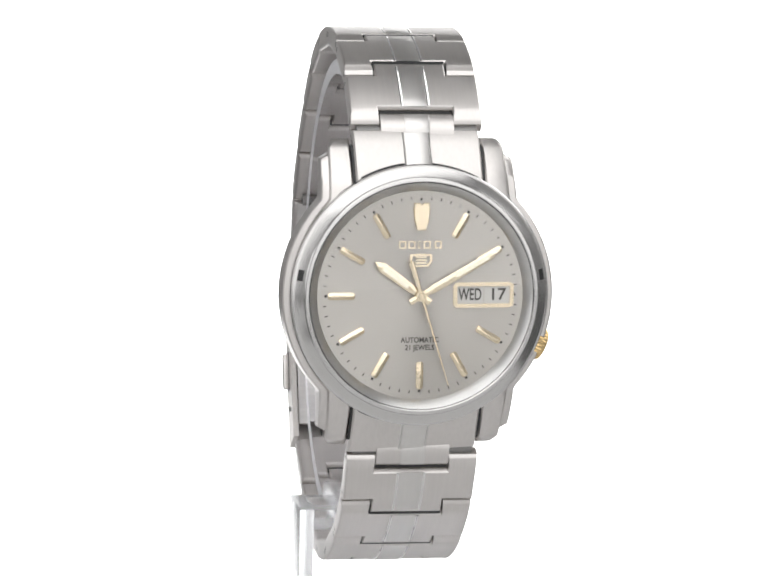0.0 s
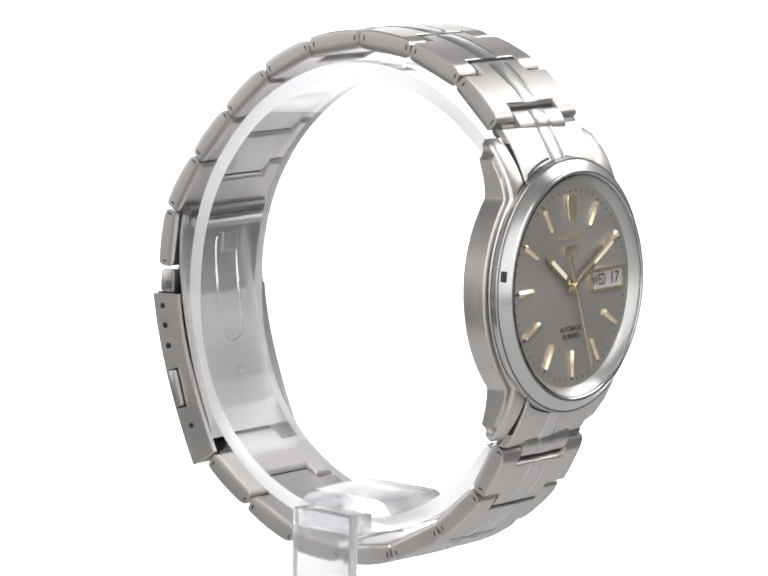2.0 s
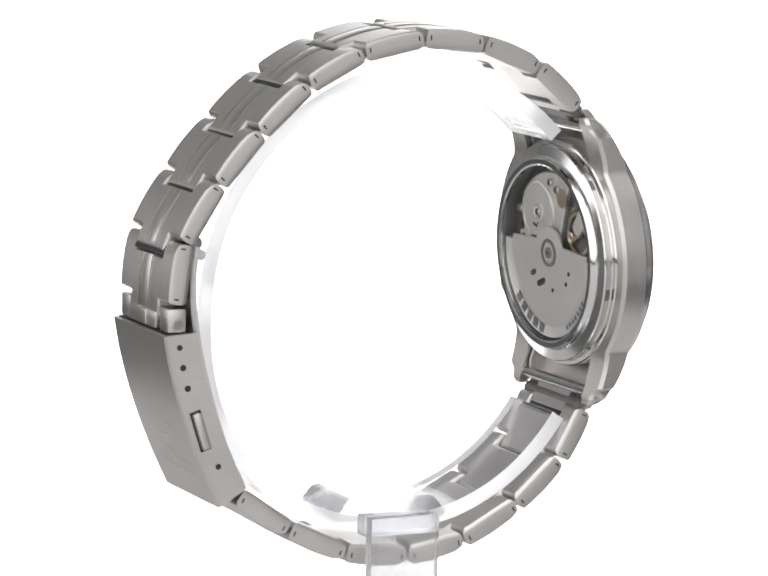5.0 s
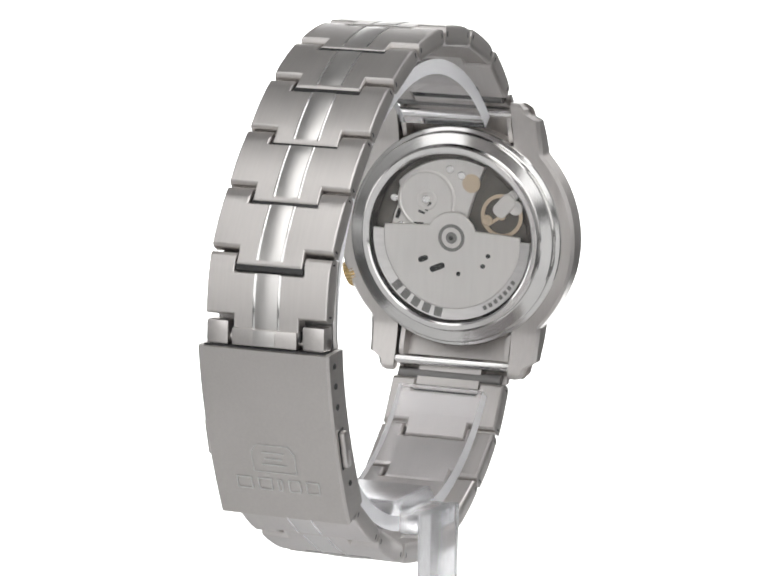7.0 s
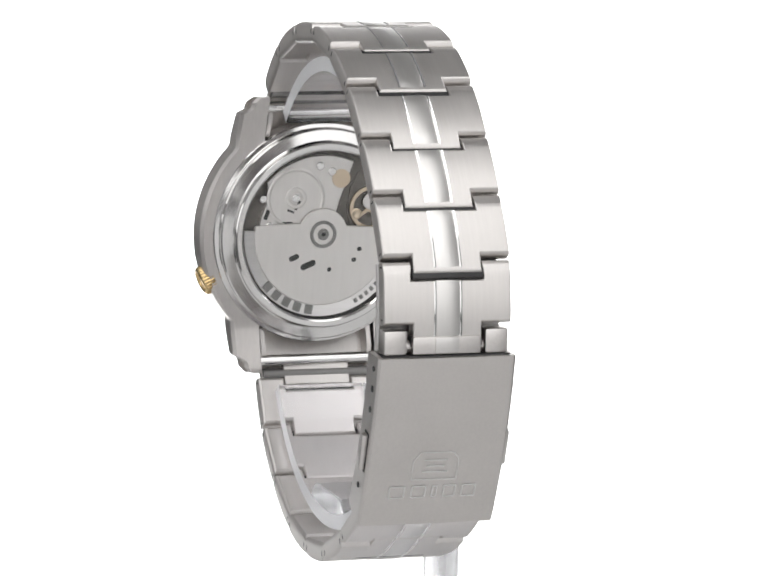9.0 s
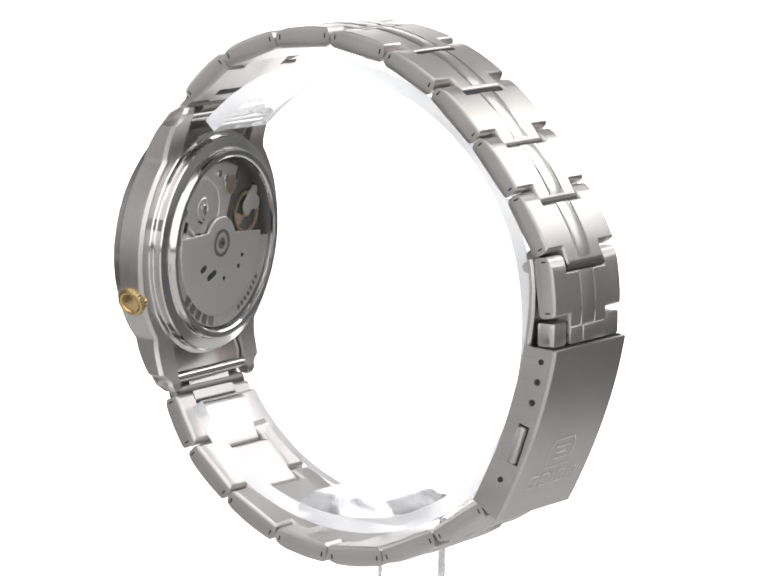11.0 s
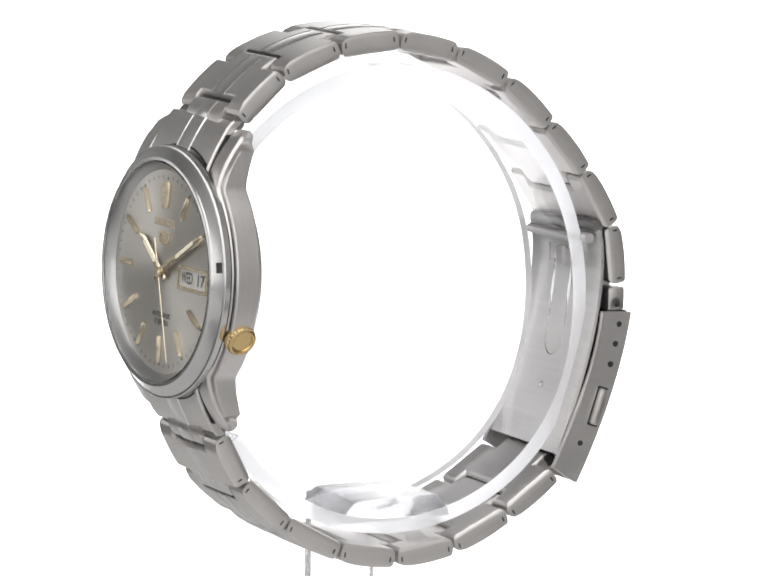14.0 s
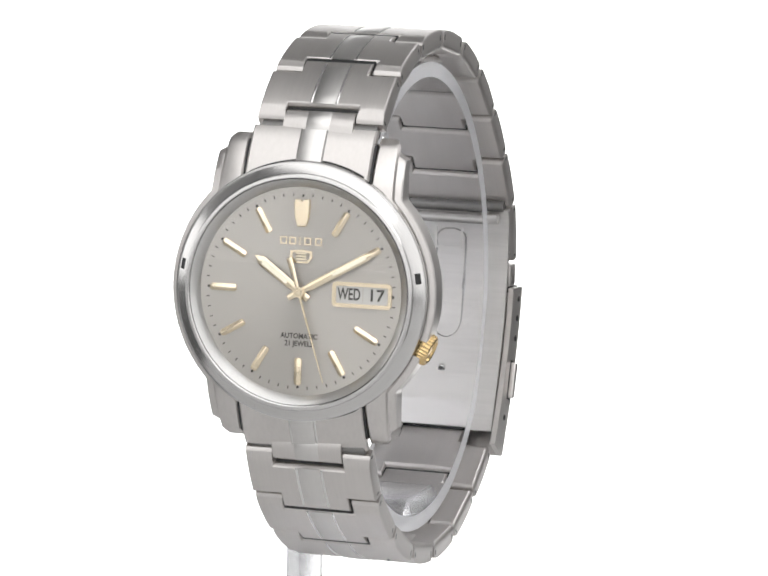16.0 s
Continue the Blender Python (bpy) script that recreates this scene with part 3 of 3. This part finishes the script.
    o, i = rounded(4.6, 13.1, -1.75, 1.75, 0.6), rounded(5.15, 12.6, -1.2, 1.2, 0.15)
    rows = [[(*p, 0.0) for p in o], [(*p, 0.3) for p in o], [(*p, 0.3) for p in i], [(*p, 0.0) for p in i]]
    loft(t, rows, caps=False)
    part("date_frame", t, GOLD, dial, "pale gold frame of the day and date window")
    part("day_disc", prism(bmesh.new(), rounded(5.1, 8.85, -1.25, 1.25, 0.1), 0.0, 0.05), WHITE_DISC, dial, "white day disc")
    part("date_disc", prism(bmesh.new(), rounded(9.05, 12.65, -1.25, 1.25, 0.1), 0.0, 0.05), WHITE_DISC, dial, "white date disc")
    lettering("WED", 2.3, INK, dial, "day_text", Matrix.Translation((7.0, 0, 0.07)), 0.62)
    lettering("17", 2.3, INK, dial, "date_text", Matrix.Translation((10.85, 0, 0.07)), 1.05)
    # hands at ten past ten
    bm = hand(bmesh.new(), [(-1.6, 0.5), (1.4, 0.55), (1.6, 0.62), (6.8, 0.72), (8.0, 0.05)], 0.42, 0.62)
    h = part("hour_hand", bm, GOLD, watch, "pale gold baton hour hand", CASE @ pose(0, 0, 0, 0, 0, 54))
    part("lume_strip", box(bmesh.new(), -0.34, 0.34, 2.2, 6.6, 0.58, 0.65), LUME, h, "cream luminous strip")
    bm = hand(bmesh.new(), [(-1.8, 0.42), (1.4, 0.45), (2.0, 0.58), (11.0, 0.55), (12.6, 0.05)], 0.68, 0.87)
    h = part("minute_hand", bm, GOLD, watch, "long pale gold baton minute hand", CASE @ pose(0, 0, 0, 0, 0, -60.5))
    part("lume_strip", box(bmesh.new(), -0.26, 0.26, 5.5, 10.8, 0.84, 0.9), LUME, h, "cream luminous strip")
    bm = hand(bmesh.new(), [(-4.9, 0.42), (-1.5, 0.3), (0, 0.2), (13.0, 0.06)], 0.94, 1.05)
    cylinder(bm, 0.78, 0.92, 1.07, 24)
    part("second_hand", bm, GOLD, watch, "thin pale gold second hand with counterweight", CASE @ pose(0, 0, 0, 0, 0, -162.5))
    part("hand_cap", cylinder(bmesh.new(), 0.5, 0.0, 1.18, 20, None, 0.1), GOLD, watch, "small gold centre cap", CASE)
    # crown at four o'clock
    bm = bmesh.new()
    rings = [(0, 0), (1.6, 0), (1.6, 0.5), (2.1, 0.6), (2.25, 0.8), (2.25, 2.2), (2.05, 2.5), (1.75, 2.62), (1.5, 2.5), (1.4, 2.3), (0.7, 2.35), (0, 2.5)]
    lathe(bm, rings, 60)
    for v in bm.verts:
        r = math.hypot(v.co.x, v.co.y)
        if r > 2.0 and 0.55 < v.co.z < 2.4:
            a = round(math.atan2(v.co.y, v.co.x) / (2 * math.pi) * 60)
            k = 1.0 if a % 2 else 0.93
            v.co.x, v.co.y = v.co.x * k, v.co.y * k
    a = radians(-22.5)
    q = CASE @ Matrix.Translation((17.1 * math.cos(a), 17.1 * math.sin(a), -3.0)) @ pose(0, 0, 0, 0, 0, -22.5) @ pose(0, 0, 0, 0, 90, 0)
    part("crown", bm, CROWN_GOLD, watch, "fluted gold-plated crown", q)
    case_back(watch)


def case_back(watch):
    rear = CASE @ Matrix.Translation((0, 0, 0.6))
    bm = lathe(bmesh.new(), [(17.0, -5.3), (17.0, -5.7), (16.85, -5.9), (16.3, -6.0), (16.2, -6.1), (16.2, -7.1), (16.05, -7.3), (14.5, -7.55), (14.35, -7.7), (14.25, -8.25), (14.05, -8.5), (13.35, -8.5), (13.1, -8.3), (13.0, -6.5)], 128)
    back = part("case_back", bm, POLISHED, watch, "polished screw-down case back ring", rear)
    notch = None
    for k in range(6):
        q = pose(0, 0, 0, 0, 0, 60 * k + 15) @ Matrix.Translation((16.18, 0, -6.6))
        if notch is None:
            notch = part("wrench_slot", box(bmesh.new(), -0.5, 0.06, -0.85, 0.85, -0.33, 0.33), ENGRAVED, back, "", q)
        else:
            part("wrench_slot", notch.data, None, back, "", q)
    bm = lathe(bmesh.new(), [(0, -7.75), (13.05, -7.75), (13.05, -8.25), (0, -8.25)], 96)
    g = part("display_glass", bm, GLASS, watch, "clear glass over the movement", rear)
    g.visible_shadow = False
    bm = lathe(bmesh.new(), [(13.1, -5.6), (13.05, -7.7), (12.85, -7.0), (12.8, -5.2)], 96)
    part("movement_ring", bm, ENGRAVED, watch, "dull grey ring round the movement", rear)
    q = rear @ Matrix.Translation((0, 0, -5.7)) @ pose(0, 0, 0, 180, 0, 0)
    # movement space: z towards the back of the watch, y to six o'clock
    # Base disc is dark so that gaps between the bridges look shaded.
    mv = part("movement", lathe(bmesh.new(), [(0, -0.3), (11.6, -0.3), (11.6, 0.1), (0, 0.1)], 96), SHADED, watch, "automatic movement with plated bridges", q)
    mv.scale = (1.11, 1.11, 1.0)
    out = [(-r * math.cos(radians(a)), r * math.sin(radians(a))) for a in range(-178, -62, 8) for r in (9.1 if a < -142 else 10.9,)]
    part("bridge", prism(bmesh.new(), out + [(-2.5, -4.5), (-1.0, 1.0), (7.0, 1.5)], 0.1, 0.75, 0.15), MOVEMENT, mv, "plated movement bridge")
    out = [(-10.6 * math.cos(radians(a)), 10.6 * math.sin(radians(a))) for a in range(-58, 6, 8)]
    # Dark plate in place of the shade beside the balance.
    part("recess", prism(bmesh.new(), out + [(-4.6, 0.2), (-3.6, -3.0), (-4.2, -6.5)], 0.1, 0.3, 0.05), SHADED, mv, "shade by the balance, put in as a dark plate")
    bm = lathe(bmesh.new(), [(2.5, 0.55), (3.0, 0.55), (3.0, 0.85), (2.5, 0.85)], 40, True)
    box(bm, -2.6, 2.6, -0.22, 0.22, 0.6, 0.8)
    cylinder(bm, 0.6, 0.5, 1.0, 16)
    part("balance_wheel", bm, BRASS, mv, "gilt balance wheel", Matrix.Translation((-7.0, -3.4, 0)) @ pose(0, 0, 0, 0, 0, 35))
    out = rounded(-1.1, 1.1, -2.6, 1.0, 0.9)
    part("balance_cock", prism(bmesh.new(), out, 0.85, 1.15, 0.1), MOVEMENT, mv, "plated balance cock", Matrix.Translation((-6.9, -4.2, 0)) @ pose(0, 0, 0, 0, 0, -40))
    bm = lathe(bmesh.new(), [(0, 0.75), (4.2, 0.75), (4.2, 0.92), (4.05, 1.0), (3.85, 1.0), (3.7, 0.88), (1.5, 0.88), (1.4, 0.98), (0.95, 0.98), (0.85, 0.86), (0, 0.86)], 56)
    part("ratchet_wheel", bm, MOVEMENT, mv, "plated ratchet wheel", Matrix.Translation((3.9, -5.0, 0)))
    bm = lathe(bmesh.new(), [(0, 0.75), (1.3, 0.75), (1.3, 0.92), (0, 0.92)], 40)
    for x, y, r in ((-9.0, -4.6, 1.0), (-4.9, -2.6, 0.8), (-8.6, -6.3, 0.7)):
        part("jewel_setting", lathe(bmesh.new(), [(0, 0.6), (r, 0.6), (r, 0.95), (r * 0.7, 1.0), (r * 0.45, 0.9), (0, 0.9)], 24), BRASS if r == 0.8 else MOVEMENT, mv, "small plated setting by the balance", Matrix.Translation((x, y, 0)))
    part("gear", bm, BRASS, mv, "gilt gear wheel", Matrix.Translation((-2.6, -7.6, 0)))
    for x, y in ((3.9, -5.0), (7.6, -1.2), (-1.2, -8.6), (0.5, -9.4), (-8.3, 0.2), (8.6, -5.0)):
        part("screw", cylinder(bmesh.new(), 0.55, 0.8, 1.1, 16, None, 0.08), POLISHED, mv, "", Matrix.Translation((x, y, 0)))
    for x, y, w, hgt, a in ((3.6, -4.0, 0.7, 0.35, 60), (4.6, -3.2, 0.5, 0.3, -20), (5.2, -1.6, 0.9, 0.3, 0), (8.0, -2.8, 0.7, 0.5, 70)):
        part("opening", box(bmesh.new(), -w, w, -hgt / 2, hgt / 2, 0.7, 0.93, 0), DARK, mv, "", pose(x, y, 0.03, 0, 0, a))
    # half-round winding rotor, weight towards six o'clock
    out = [(9.9 * math.cos(radians(a)), 9.9 * math.sin(radians(a))) for a in range(-6, 187, 6)]
    hub = [(3.6 * math.cos(radians(a)), 3.6 * math.sin(radians(a))) for a in range(-160, -10, 15)]
    bm = prism(bmesh.new(), out + hub, 1.15, 1.55, 0.1)
    rotor = part("rotor", bm, MOVEMENT, mv, "half-round plated winding rotor", pose(0, 0, 0, 0, 0, -2))
    bm = bmesh.new()
    rows = []
    for a in range(-2, 183, 4):
        c, d = math.cos(radians(a)), math.sin(radians(a))
        rows.append([(r * c, r * d, z) for r, z in ((9.9, 1.1), (9.9, 1.5), (11.4, 1.75), (11.4, 1.0))])
    part("rotor_weight", loft(bm, rows), SATIN, rotor, "heavy satin rim of the rotor")
    bm = lathe(bmesh.new(), [(1.45, 1.5), (1.45, 1.68), (1.9, 1.68), (1.9, 1.5)], 40, True)
    cylinder(bm, 0.8, 1.5, 1.75, 20, None, 0.08)
    part("rotor_hub", bm, ENGRAVED, rotor, "ringed hub with a screw")
    part("hub_screw", cylinder(bmesh.new(), 0.3, 1.7, 1.8, 12), DARK, rotor)
    for x, y, w, hgt, a in ((4.0, 3.3, 0.75, 0.75, 25), (1.9, 4.3, 1.15, 0.85, 25), (-1.2, 4.9, 0.3, 0.7, -20), (-4.7, 3.5, 0.35, 0.6, 20), (-5.4, 2.0, 0.35, 0.6, 10)):
        part("slot", prism(bmesh.new(), rounded(-w, w, -hgt / 2, hgt / 2, hgt * 0.45, 3), 1.5, 1.58), DARK, rotor, "", pose(x, y, 0, 0, 0, a))
    # engraved writing round the rim, unreadable
    for a, size in [(-8 - 9.5 * k, 1.35) for k in range(5)] + [(30 + 5.0 * k, 0.6) for k in range(7)]:
        q = pose(0, 0, 0, 0, 0, a) @ Matrix.Translation((0, 10.6, 0.12))
        part("engraved_bar", box(bmesh.new(), -0.42 * size, 0.42 * size, -0.5 * size, 0.5 * size, 1.5, 1.6, 0), ENGRAVED, rotor, "", q)


def wrist_watch():
    watch = new("wrist_watch")
    tagged(watch, "steel automatic wristwatch with grey dial on a clear stand", "watch")
    watch_head(watch)
    end_link(watch, 1)
    end_link(watch, -1)
    bracelet(watch)
    clasp(watch)
    return watch


# ---- the stand ----
def display_stand():
    stand = tagged(new("display_stand"), "clear acrylic C-shaped watch stand holding the bracelet", "display stand")
    bm = bmesh.new()
    rows = []
    turn = [137, 120, 105, 90, 70, 45, 20, 0, -20, -40, -60, -90, -120, -146]
    reach = [35.6, 35.6, 35.3, 34.8, 33.4, 31.9, 31.2, 30.9, 32.0, 33.3, 33.7, 33.8, 33.8, 33.4]
    for a in np.linspace(137, -146, 110):
        near = np.convolve(np.interp([-a + d for d in range(-12, 13)], [-b for b in turn], reach), np.ones(25) / 25, "valid")[0]
        c, d = math.cos(radians(a)), math.sin(radians(a))
        rows.append([(x, r * c, -5 + r * d) for x, r in ((-6.9, near), (6.9, near), (6.9, near - 2.2), (-6.9, near - 2.2))])
    loft(bm, rows)
    for f in bm.faces:
        f.normal_update()
        f.material_index = 1 if abs(f.normal.x) > 0.7 else 0
    cuff = part("cuff", bm, ACRYLIC, stand, "bent clear acrylic cuff", UP)
    cuff.data.materials.append(WHITE_EDGE)
    seg = [(-9.0, -36.9), (9.0, -36.9), (8.2, -35.4), (7.2, -34.1), (6.6, -33.7), (-6.2, -33.7), (-7.0, -34.1), (-8.0, -35.2)]
    bm = loft(bmesh.new(), [[(x, y, z) for y, z in seg] for x in (-6.7, 6.7)])
    bmesh.ops.bevel(bm, geom=bm.edges[:], offset=0.25, segments=2, affect="EDGES")
    part("saddle", bm, ACRYLIC_SOFT, stand, "clear saddle block in the cuff's floor", UP)
    bm = bmesh.new()
    box(bm, -12.0, -9.9, -5.2, 5.6, -79.0, -35.5, 0.25)
    part("stem", bm, ACRYLIC_SOFT, stand, "flat clear upright", UP)
    bm = bmesh.new()
    box(bm, -9.88, -6.93, -5.2, 5.6, -38.6, -35.6, 0.2)
    part("joint_block", bm, ACRYLIC_SOFT, stand, "clear block that joins upright and cuff", UP)
    bm = bmesh.new()
    box(bm, -26.0, 26.0, -20.0, 20.0, -79.9, -77.0, 0.4)
    part("foot", bm, ACRYLIC, stand, "flat clear foot", UP)
    for o in stand.children:
        o.visible_shadow = False
    return stand


def motions():
    for thing in (WATCH, STAND):
        walk(thing, [(t, pose(0, 0, PIVOT_Z, 0, 0, a)) for t, a in TURN])


tent()
WATCH = wrist_watch()
STAND = display_stand()
motions()
